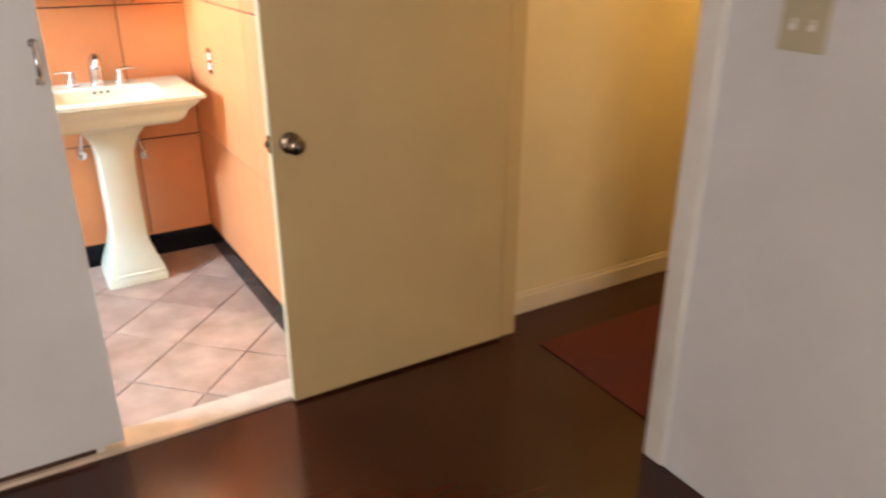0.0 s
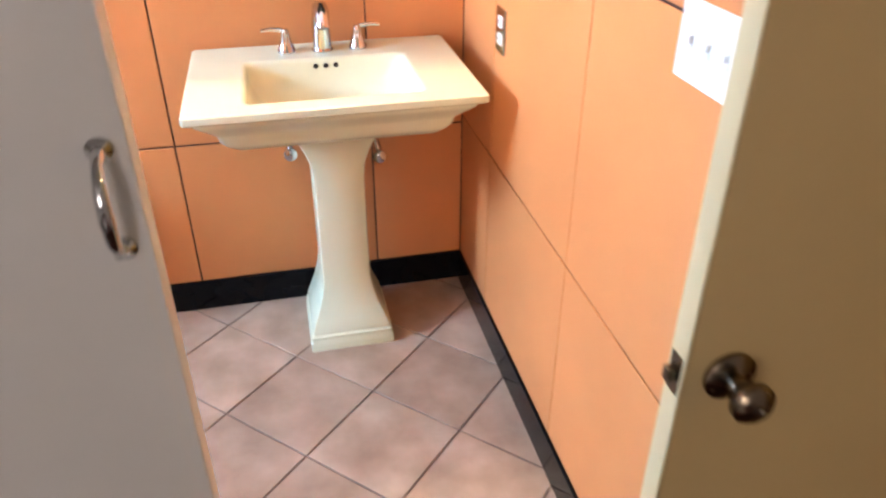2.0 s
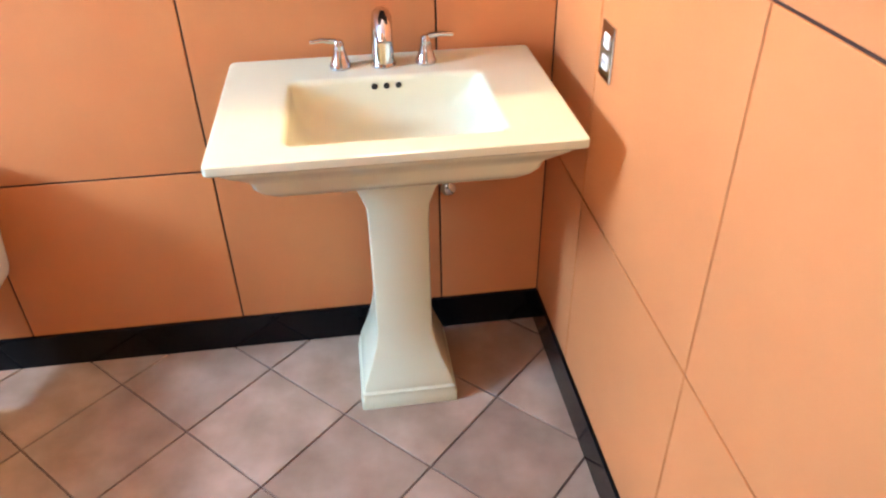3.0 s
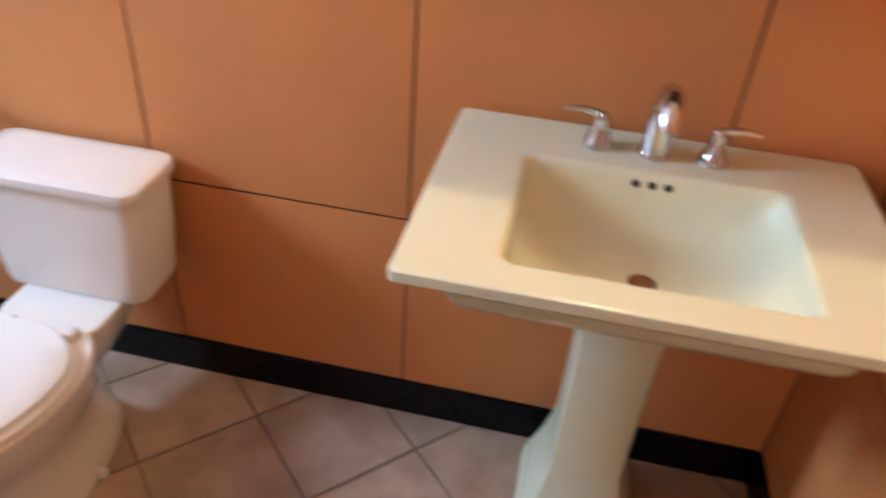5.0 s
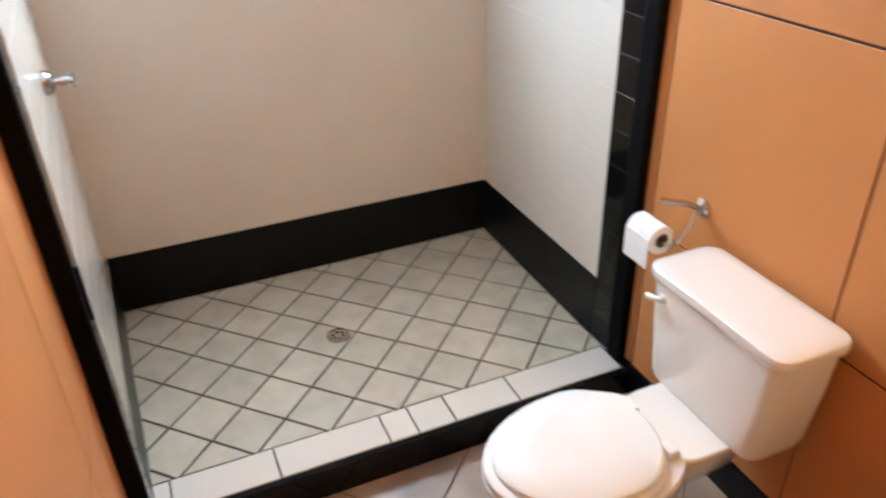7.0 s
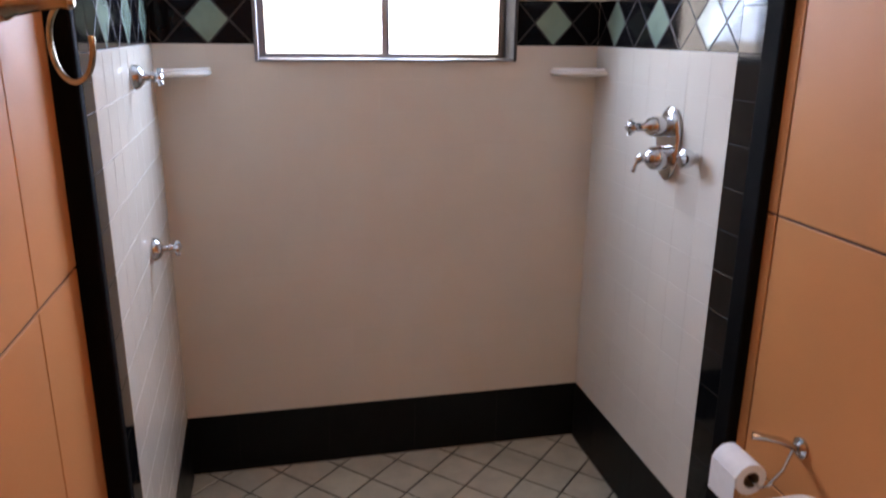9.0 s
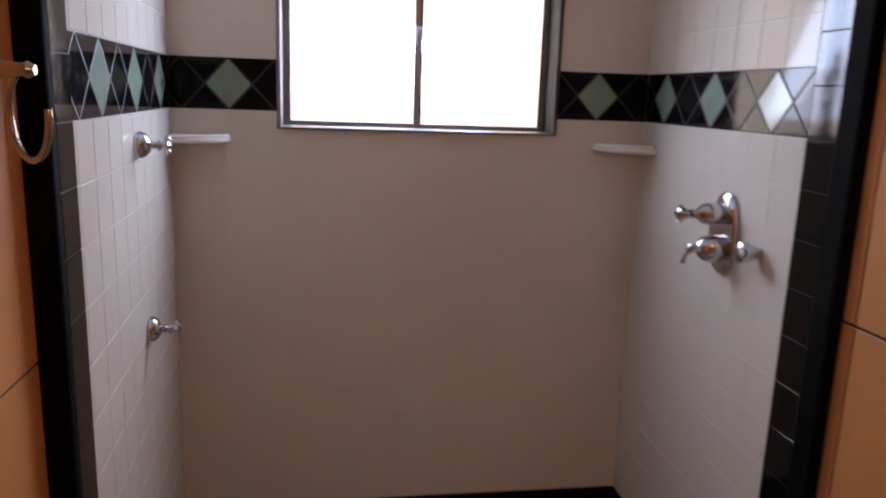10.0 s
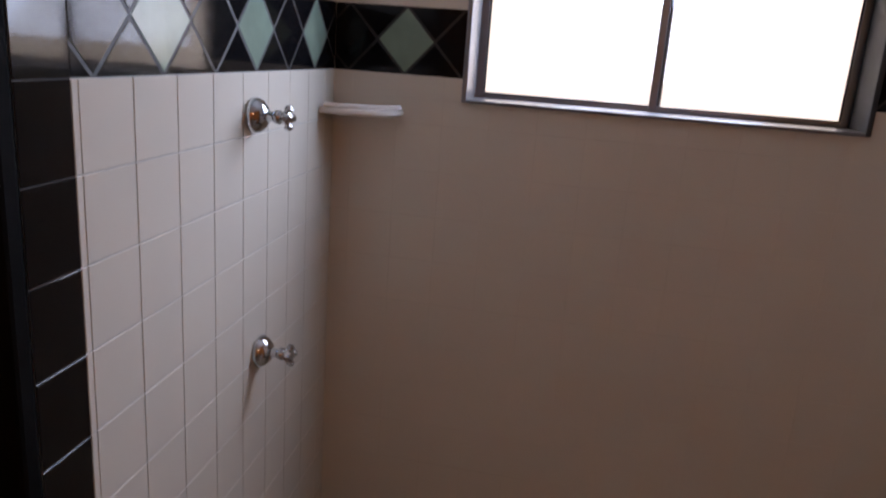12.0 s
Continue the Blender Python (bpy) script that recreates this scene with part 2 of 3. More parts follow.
hall_floor = tagged(part("hall_floor", box(-3.2, 4.2, -6.6, -1.50, -0.12, 0.0), BOARDS), "glossy dark cherry-brown wooden hall floor", "floor", kind="structure")
bath_floor = tagged(part("bathroom_floor", box(-2.13, 0.0, -1.50, 0.0, -0.12, -0.006), FLOOR_GROUT), "bathroom floor of diagonal mottled beige tiles with brown grout", "floor", kind="structure")
shower_floor = tagged(part("shower_floor", box(BACK_X, -2.142, LEFT_Y, RIGHT_Y, -0.12, PAN_Z - 0.004), PAN_GROUT), "raised shower floor of small ivory tiles with dark grout", "floor", kind="structure")
tagged(part("ceiling", box(-3.3, 4.3, -6.7, 0.12, TOP, TOP + 0.1), PAINT), "plain white painted ceiling", "ceiling", kind="structure")

wall_sink = wall("wall_north", NORTH_X, 0.0, 0.004, 0.12, -0.12, TOP, SEAM, "bathroom wall of large peach laminate panels with dark seams")
wall_right = wall("wall_east", 0.004, 0.10, -1.50, 0.12, -0.12, TOP, SEAM, "bathroom wall of large peach laminate panels with dark seams")
wall_left = wall("wall_south", -2.118, -0.80, -1.60, -1.479, -0.12, TOP, SEAM, "bathroom wall of large peach laminate panels with dark seams")
part("wall_end", box(-0.80, -0.775, -1.60, -1.472, -0.12, TOP), TRIM_PAINT, wall_left, "white painted end of the wall at the doorway")
header = wall("wall_over_door", -0.775, 0.0, -1.60, -1.504, 2.08, TOP, PAINT, "white painted wall over the bathroom doorway")

wall("wall_hall_west", -3.2, SHOWER_X, -1.60, -1.49, -0.12, TOP, PAINT, "white painted hall wall")
wall("wall_door_side", 0.0, 0.818, -1.612, -1.50, -0.12, TOP, CREAM, "cream painted hall wall behind an open door")
corridor_wall = wall("wall_corridor", 0.10, 4.2, -1.50, -1.40, -0.12, TOP, CREAM, "cream painted corridor wall lit by a warm lamp")
near_wall = wall("wall_hall_east", 0.72, 0.84, -6.6, -2.50, -0.12, TOP, PAINT, "white painted hall wall with a light switch")
wall("wall_corridor_south", 0.84, 4.2, -2.64, -2.52, -0.12, TOP, CREAM, "cream painted corridor wall")
wall("wall_corridor_end", 4.2, 4.3, -2.64, -1.40, -0.12, TOP, CREAM, "cream painted wall at the corridor's end")
hall_back = wall("wall_hall_back", -3.2, -2.9, -6.7, -6.6, -0.12, TOP, PAINT, "white painted wall with an added window opening at the hall's end")
for x0, x1, z0, z1 in ((-1.5, 0.72, -0.12, TOP), (-2.9, -1.5, -0.12, 0.95), (-2.9, -1.5, 2.15, TOP)):
    part("wall_section", box(x0, x1, -6.7, -6.6, z0, z1), PAINT, hall_back)
wall("wall_hall_far_west", -3.3, -3.2, -6.7, -1.60, -0.12, TOP, PAINT, "white painted hall wall")

# shower shell: back wall round the window, side walls
WY0, WY1, WZ0, WZ1 = -1.167, -0.312, 1.543, 2.22
shower_back = wall("wall_shower_back", -3.30, BACK_X, -1.60, WY0, -0.12, TOP, BACK_GROUT, "shower wall of white glazed tiles under a black band with green diamonds")
for y0, y1, z0, z1 in ((WY0, WY1, -0.12, WZ0), (WY0, WY1, WZ1, TOP), (WY1, 0.12, -0.12, TOP)):
    part("wall_section", box(-3.30, BACK_X, y0, y1, z0, z1), BACK_GROUT, shower_back)
shower_right = wall("wall_shower_right", BACK_X, NORTH_X, RIGHT_Y, 0.12, -0.12, TOP, BACK_GROUT, "shower wall of white glazed tiles with a black tile edge")
shower_left = wall("wall_shower_left", BACK_X, -2.118, -1.60, LEFT_Y, -0.12, TOP, WHITE_GROUT, "shower wall of white glazed tiles with a black tile edge")
for v in shower_left.data.vertices:
    if v.co.y > LEFT_Y - 0.01:  # this wall runs slightly out of square
        v.co.y += SKEW * (v.co.x - BACK_X)

# black skirting of the bathroom
for name, dims in (("baseboard_north", (-2.170, -0.001, -0.010, 0.004, -0.006, 0.112)), ("baseboard_east", (-0.010, 0.004, -1.60, -0.0105, -0.006, 0.112)),
                   ("baseboard_south", (-2.088, -0.776, -1.479, -1.465, -0.006, 0.112))):
    tagged(part(name, box(*dims, 0.003), BLACK), "glossy black tile skirting along the bathroom wall", "baseboard", kind="structure")
for name, dims in (("baseboard_corridor", (0.83, 4.2, -1.514, -1.50, 0, 0.082)),):
    base = tagged(part(name, box(*dims, 0.003), SKIRT), "cream painted skirting board with a moulded top", "baseboard", kind="structure")
    part("moulding", box(0.83, 4.2, -1.508, -1.50, 0.082, 0.100, 0.002), SKIRT, base)

# black edge of the shower opening: curb and two jambs
curb = tagged(part("shower_curb", box(-2.142, -2.122, LEFT_Y, RIGHT_Y, -0.006, PAN_Z - 0.001, 0.003), BLACK), "low shower curb faced with black glazed tile", "curb", kind="structure")
for name, x0, x1, y0, y1 in (("trim_shower_right", -2.236, -2.172, RIGHT_Y - 0.006, 0.004), ("trim_shower_left", -2.118, -2.090, -1.504, LEFT_Y + 0.038)):
    tagged(part(name, box(x0, x1, y0, y1, -0.006, TOP, 0.006), BLACK_TRIM), "black painted edge of the shower opening", "trim", kind="structure")

# threshold and casing of the hall
tagged(part("threshold", box(-1.6, -0.01, -1.618, -1.50, -0.01, 0.014, 0.004), MARBLE), "pale stone threshold of the bathroom doorway", "threshold", kind="structure")
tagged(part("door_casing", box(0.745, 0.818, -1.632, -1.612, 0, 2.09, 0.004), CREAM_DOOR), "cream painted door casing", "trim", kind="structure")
tagged(part("corner_trim", box(0.707, 0.846, -2.56, -2.482, 0, TOP, 0.008), TRIM_PAINT), "white painted corner trim of the hall wall", "trim", kind="structure")


# ---- doors ----
def sliding_door():
    door = thing("sliding_door", "half-open white sliding door with a chrome pull handle", "door", (-0.714, -1.605, 0))
    part("leaf", box(-0.92, 0, 0, 0.036, 0.034, 2.06, 0.002), DOOR_PAINT, door)
    h = part("pull_handle", tube([(-0.024, -0.002, 1.186), (-0.024, -0.024, 1.192), (-0.024, -0.034, 1.211), (-0.024, -0.036, 1.235), (-0.024, -0.034, 1.259), (-0.024, -0.024, 1.278), (-0.024, -0.002, 1.284)],
                              [0.007, 0.005, 0.006, 0.007, 0.006, 0.005, 0.007]), CHROME, door, "bowed chrome pull handle", True)
    for z in (1.186, 1.284):
        part("rosette", turned([(0.0115, 0.0), (0.0115, -0.004), (0.006, -0.009)], 18, "y", (-0.024, 0, z)), CHROME, h, "", True)
    return door


def knob_door():
    door = thing("hinged_door", "open tan cream hinged door with a round metal knob", "door", (0.741, -1.651, 0))
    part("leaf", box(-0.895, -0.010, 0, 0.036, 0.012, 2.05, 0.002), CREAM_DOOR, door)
    # near-black strip puts the gap's shade into colour
    part("hinge_gap_shade", box(-0.010, 0.003, 0.030, 0.034, 0.0, 2.06), DARK, door, "dark strip painting the shade in the hinge gap")
    part("door_edge", box(-0.8965, -0.8951, 0.001, 0.035, 0.013, 2.049), CREAM, door, "cream painted door edge")
    knob = part("door_knob", turned([(0.034, 0), (0.034, -0.006), (0.028, -0.010), (0.012, -0.014), (0.011, -0.030), (0.020, -0.036), (0.027, -0.046), (0.027, -0.056), (0.020, -0.063), (0.008, -0.065)], 28, "y", (-0.836, 0, 0.945)), BRONZE, door, "round dark bronze door knob", True)
    part("lock_button", turned([(0.006, -0.0652), (0.006, -0.069), (0.003, -0.070)], 12, "y", (-0.836, 0, 0.945)), CHROME, knob, "", True)
    plate = part("latch_plate", box(-0.8985, -0.8965, 0.006, 0.030, 0.917, 0.973, 0.0005), BRONZE, door, "bronze latch plate")
    part("latch", box(-0.910, -0.8985, 0.011, 0.025, 0.935, 0.955, 0.002), BRONZE, plate)
    return door


sliding_door()
knob_door()


# ---- bathroom fixtures ----
def washbasin():
    t = thing("washbasin", "white china pedestal washbasin with a wide rectangular rim", "washbasin", (-0.445, 0, 0))
    cy, hx, hy = -0.2925, 0.368, 0.2725
    rings = []
    for inset, z, r in ((0.105, 0.778, 0.02), (0.085, 0.796, 0.018), (0.074, 0.812, 0.016), (0.070, 0.828, 0.014), (0.066, 0.834, 0.014), (0.052, 0.848, 0.012), (0.036, 0.862, 0.011), (0.024, 0.874, 0.011), (0.021, 0.884, 0.011),
                        (0.003, 0.888, 0.011), (0.0, 0.891, 0.011), (0.0, 0.905, 0.011), (0.0008, 0.908, 0.011), (0.004, 0.910, 0.011), (0.008, 0.910, 0.011)):
        rings.append(rrect(0, cy + inset / 2, hx - inset, hy - inset / 2, r, z))
    bx, by = 0.0, -0.335
    for ix, iy, z, r in ((0.230, 0.174, 0.910, 0.02), (0.224, 0.168, 0.910, 0.02), (0.219, 0.163, 0.9065, 0.024), (0.216, 0.160, 0.898, 0.03)):
        rings.append(rrect(bx, by, ix, iy, r, z))
    for k in range(1, 9):
        a = k / 8 * math.pi / 2
        rings.append(rrect(bx, by - 0.01 * k / 8, 0.030 + 0.186 * math.cos(a) ** 0.55, 0.030 + 0.128 * math.cos(a) ** 0.5, 0.03 + 0.05 * math.sin(a), 0.898 - 0.100 * math.sin(a)))
    part("basin", loft(rings), BISCUIT, t, smooth=True)
    part("drain", turned([(0.024, 0.800), (0.024, 0.8015), (0.012, 0.7995), (0.004, 0.7995)], 20, "z", (0, by - 0.01, 0)), CHROME, t, "chrome basin drain", True)
    # dark discs paint the shade of the overflow holes
    for dx in (-0.028, 0.0, 0.028):
        part("overflow_hole", turned([(0.0072, 0.0), (0.0072, -0.0025), (0.005, -0.003)], 14, "y", (dx, -0.1765, 0.889)), DARK, t)
    rings = []
    for hw, front, z in ((0.135, -0.335, 0.0), (0.135, -0.335, 0.030), (0.131, -0.331, 0.036), (0.131, -0.331, 0.052), (0.125, -0.325, 0.058), (0.124, -0.324, 0.072), (0.112, -0.312, 0.10), (0.096, -0.296, 0.14),
                         (0.082, -0.285, 0.19), (0.075, -0.280, 0.23), (0.074, -0.282, 0.40), (0.074, -0.288, 0.58), (0.077, -0.293, 0.63), (0.091, -0.302, 0.675), (0.105, -0.316, 0.71), (0.126, -0.335, 0.742), (0.160, -0.36, 0.782)):
        back = -0.075
        rings.append(rrect(0.004, (front + back) / 2, hw, (back - front) / 2, 0.008, z, 3))
    part("pedestal", loft(rings), BISCUIT, t, smooth=True)
    for dx, z in ((-0.125, 0.600), (0.150, 0.565)):
        valve = part("stop_valve", tube([(dx, -0.012, z), (dx, -0.07, z), (dx, -0.085, z + 0.012), (dx * 0.9, -0.09, z + 0.08), (dx * 0.75, -0.10, 0.775)], [0.012, 0.012, 0.012, 0.006, 0.006]), CHROME, t, "chrome water stop valve", True)
        part("valve_handle", turned([(0.012, -0.09), (0.020, -0.096), (0.021, -0.108), (0.012, -0.114)], 16, "y", (dx, 0, z - 0.004)), CHROME, valve, "", True)
    return t


def faucet():
    t = thing("faucet", "chrome three-piece basin faucet with lever handles", "faucet", (-0.445, -0.098, 0.910))
    s = part("spout", tube([(0, 0.0, 0.0), (0, 0, 0.03), (0, 0.002, 0.07), (0, -0.004, 0.10), (0, -0.025, 0.122), (0, -0.055, 0.125), (0, -0.082, 0.108), (0, -0.094, 0.085)], [0.028, 0.027, 0.025, 0.024, 0.023, 0.022, 0.020, 0.017], 18), CHROME, t, "", True)
    part("spout_collar", turned([(0.030, 0), (0.030, 0.006), (0.026, 0.012)], 22), CHROME, s, "", True)
    for sx in (-1, 1):
        h = part("faucet_handle", turned([(0.026, 0), (0.026, 0.008), (0.021, 0.016), (0.016, 0.034), (0.0125, 0.052), (0.013, 0.058), (0.008, 0.066)], 20, "z", (sx * 0.102, 0, 0)), CHROME, t, "", True)
        part("lever", tube([(sx * 0.095, 0, 0.052), (sx * 0.112, 0.002, 0.063), (sx * 0.140, 0.004, 0.066), (sx * 0.168, 0.006, 0.062)], [0.007, 0.0075, 0.006, 0.0045]), CHROME, h, "", True)
    return t


def toilet():
    t = thing("toilet", "white china two-piece toilet with its lid closed", "toilet", (-1.655, 0, 0))
    rings = [rrect(0, -0.120, hx, hy, 0.035, z) for hx, hy, z in ((0.165, 0.075, 0.386), (0.176, 0.083, 0.390), (0.182, 0.086, 0.41), (0.197, 0.091, 0.56), (0.203, 0.093, 0.668))]
    part("tank", loft(rings), CERAMIC, t, smooth=True)
    rings = [rrect(0, -0.122, hx, hy, 0.04, z) for hx, hy, z in ((0.206, 0.096, 0.666), (0.214, 0.101, 0.672), (0.216, 0.103, 0.684), (0.214, 0.101, 0.695), (0.205, 0.094, 0.701), (0.17, 0.07, 0.703))]
    part("tank_lid", loft(rings), CERAMIC, t, smooth=True)
    rings = []
    for hx, front, back, z in ((0.116, 0.20, 0.285, 0.0), (0.117, 0.20, 0.285, 0.02), (0.113, 0.195, 0.275, 0.05), (0.106, 0.185, 0.25, 0.11), (0.113, 0.19, 0.235, 0.19), (0.140, 0.215, 0.22, 0.25), (0.166, 0.242, 0.21, 0.31),
                               (0.178, 0.262, 0.20, 0.352), (0.184, 0.27, 0.20, 0.378), (0.180, 0.266, 0.195, 0.386), (0.12, 0.2, 0.14, 0.388)):
        rings.append(egg(-0.008, -0.46, hx, front * 1.05, back, z))
    bowl = part("bowl", loft(rings), CERAMIC, t, smooth=True)
    part("bowl_shelf", loft([rrect(-0.004, -0.205, hx, hy, 0.06, z) for hx, hy, z in ((0.040, 0.062, 0.20), (0.064, 0.088, 0.235), (0.086, 0.106, 0.275), (0.105, 0.12, 0.32), (0.122, 0.128, 0.366), (0.124, 0.135, 0.382), (0.120, 0.132, 0.387))]), CERAMIC, bowl, smooth=True)
    rings = [egg(-0.008, -0.475, hx * 0.97, f * 1.00, b * 0.80, z) for hx, f, b, z in ((0.178, 0.258, 0.178, 0.389), (0.184, 0.264, 0.182, 0.392), (0.185, 0.265, 0.183, 0.400), (0.180, 0.26, 0.178, 0.404))]
    part("seat", loft(rings), PLASTIC, t, "white plastic toilet seat", True)
    rings = [egg(-0.008, -0.475, hx * 0.93, f * 0.94, b * 0.78, z) for hx, f, b, z in ((0.172, 0.252, 0.176, 0.405), (0.177, 0.257, 0.180, 0.408), (0.178, 0.258, 0.181, 0.415), (0.170, 0.25, 0.174, 0.421), (0.10, 0.16, 0.10, 0.425))]
    part("seat_lid", loft(rings), PLASTIC, t, "closed white plastic toilet lid", True)
    for dx in (-0.075, 0.075):
        part("hinge", box(dx - 0.024, dx + 0.024, -0.352, -0.318, 0.384, 0.412, 0.008), PLASTIC, t, smooth=True)
    lever = part("flush_lever", turned([(0.014, 0), (0.014, -0.008), (0.008, -0.014)], 16, "y", (-0.150, -0.205, 0.625)), CERAMIC, t, "white flush lever", True)
    part("lever_arm", tube([(-0.150, -0.218, 0.625), (-0.166, -0.226, 0.623), (-0.188, -0.227, 0.617)], [0.007, 0.007, 0.009]), CERAMIC, lever, "", True)
    for dx in (-0.112, 0.112):
        part("bolt_cap", turned([(0.014, 0.012), (0.014, 0.024), (0.008, 0.032)], 14, "z", (dx, -0.40, 0)), PLASTIC, t, "", True)
    return t


def paper_holder():
    t = thing("toilet_paper_holder", "chrome toilet paper holder on the panel wall", "paper holder", (-1.965, 0, 0.775))
    part("rosette", turned([(0.024, 0.0), (0.024, -0.006), (0.016, -0.012), (0.010, -0.016)], 20, "y", (0.02, 0, -0.02)), CHROME, t, "", True)
    part("arm", tube([(0.02, -0.012, -0.02), (0.01, -0.05, -0.002), (0.0, -0.085, 0.005), (-0.012, -0.105, 0.006)], [0.008, 0.008, 0.008, 0.010]), CHROME, t, "", True)
    part("wire", tube([(0.02, -0.02, -0.02), (0.045, -0.06, -0.055), (0.05, -0.095, -0.085), (0.03, -0.10, -0.103), (-0.12, -0.10, -0.103)], 0.004, 8), CHROME, t, "", True)
    return t


def paper_roll():
    t = thing("toilet_roll", "white toilet paper roll on its chrome holder", "toilet roll", (-2.015, -0.10, 0.672))
    part("paper", loft([[(h, r * math.cos(2 * math.pi * i / 28), r * math.sin(2 * math.pi * i / 28)) for i in range(28)] for r, h in
                         ((0.02, -0.05), (0.037, -0.05), (0.039, -0.048), (0.039, 0.048), (0.037, 0.05), (0.02, 0.05), (0.02, -0.05))], cap0=False, cap1=False), PAPER, t, "", True)
    part("core", turned([(0.0195, -0.0505), (0.0195, 0.0505), (0.0175, 0.0505), (0.0175, -0.0505)], 24, "x"), CARD, t, "brown cardboard core", True)
    part("loose_sheet", box(-0.048, 0.048, -0.0405, -0.0385, -0.075, 0.01, 0.0006), PAPER, t)
    return t


def towel_ring():
    t = thing("towel_ring", "open nickel towel ring on the panel wall", "towel ring", (-1.90, -1.475, 1.672))
    part("mount", turned([(0.027, 0), (0.027, 0.006), (0.021, 0.014), (0.014, 0.045), (0.008, 0.080), (0.011, 0.088), (0.006, 0.096)], 22, "y"), BRASS, t, "", True)
    pts = [(0.048 * math.cos(a), 0.084 + 0.040 * math.cos(a), -0.056 + 0.056 * math.sin(a)) for a in (radians(90 + 280 * i / 40) for i in range(41))]
    part("ring", tube(pts, 0.0045, 10), BRASS, t, "", True)
    return t


def vanity():
    sh = thing("wall_shelf", "narrow dark wooden shelf on the panel wall", "shelf", (-0.445, 0, 1.315))
    part("board", box(-0.30, 0.30, -0.250, -0.001, 0.0, 0.018, 0.003), DARK_WOOD, sh)
    for dx in (-0.22, 0.22):
        part("bracket", tube([(dx, -0.001, -0.06), (dx, -0.03, -0.05), (dx, -0.09, -0.012), (dx, -0.12, 0.0)], 0.006, 8), BRASS, sh, "", True)
    v = thing("vanity_lamp", "lit vanity lamp with opal bulbs on the wall", "lamp", (-0.445, 0, 2.05))
    part("backplate", box(-0.24, 0.24, -0.02, -0.001, -0.04, 0.05, 0.004), CHROME, v)
    for dx in (-0.17, 0.17):
        part("bulb", turned([(0.014, -0.02), (0.016, -0.03), (0.034, -0.06), (0.038, -0.08), (0.03, -0.105), (0.01, -0.115)], 18, "y", (dx, 0, 0)), BULB, v, "", True)


washbasin()
faucet()
toilet()
paper_holder()
paper_roll()
towel_ring()
vanity()


# ---- electrical plates ----
def outlet():
    t = thing("outlet", "chrome-edged double socket on the panel wall", "outlet", (0.0, -0.395, 1.018))
    part("plate", box(-0.006, 0, -0.036, 0.036, -0.058, 0.058, 0.002), CHROME, t, "chrome cover plate")
    for dz in (-0.022, 0.022):
        f = part("socket", box(-0.0085, -0.004, -0.016, 0.016, dz - 0.015, dz + 0.015, 0.002), WHITE_PLATE, t, "white socket face")
        # dark bars paint the shade inside the socket slots
        for dy in (-0.006, 0.006):
            part("slot", box(-0.0090, -0.0080, dy - 0.0012, dy + 0.0012, dz - 0.004, dz + 0.006), DARK, f)


def switch_plate():
    t = thing("switch_plate", "white triple light switch plate on the panel wall", "light switch", (0.0, -1.345, 1.243))
    part("plate", box(-0.007, 0, -0.083, 0.083, -0.058, 0.058, 0.003), WHITE_PLATE, t)
    for dy in (-0.046, 0.0, 0.046):
        sw = part("toggle_frame", box(-0.0085, -0.006, dy - 0.006, dy + 0.006, -0.013, 0.013), TRIM_PAINT, t)
        part("toggle", box(-0.014, -0.008, dy - 0.004, dy + 0.004, -0.002, 0.010, 0.0015), WHITE_PLATE, sw)


def hall_switch():
    t = thing("hall_switch", "ivory light switch plate on the white hall wall", "light switch", (0.72, -2.768, 1.355))
    part("plate", box(-0.007, 0, -0.058, 0.058, -0.058, 0.058, 0.003), IVORY, t)
    for dy in (-0.023, 0.023):
        sw = part("toggle_frame", box(-0.0085, -0.006, dy - 0.006, dy + 0.006, -0.013, 0.013), TRIM_PAINT, t)
        part("toggle", box(-0.020, -0.008, dy - 0.004, dy + 0.004, -0.010, 0.002, 0.0015), WHITE_PLATE, sw)


outlet()
switch_plate()
hall_switch()
tagged(part("rug", box(0.85, 3.6, -2.42, -1.765, 0, 0.007, 0.003), RUG), "dark red runner rug on the corridor floor", "rug")


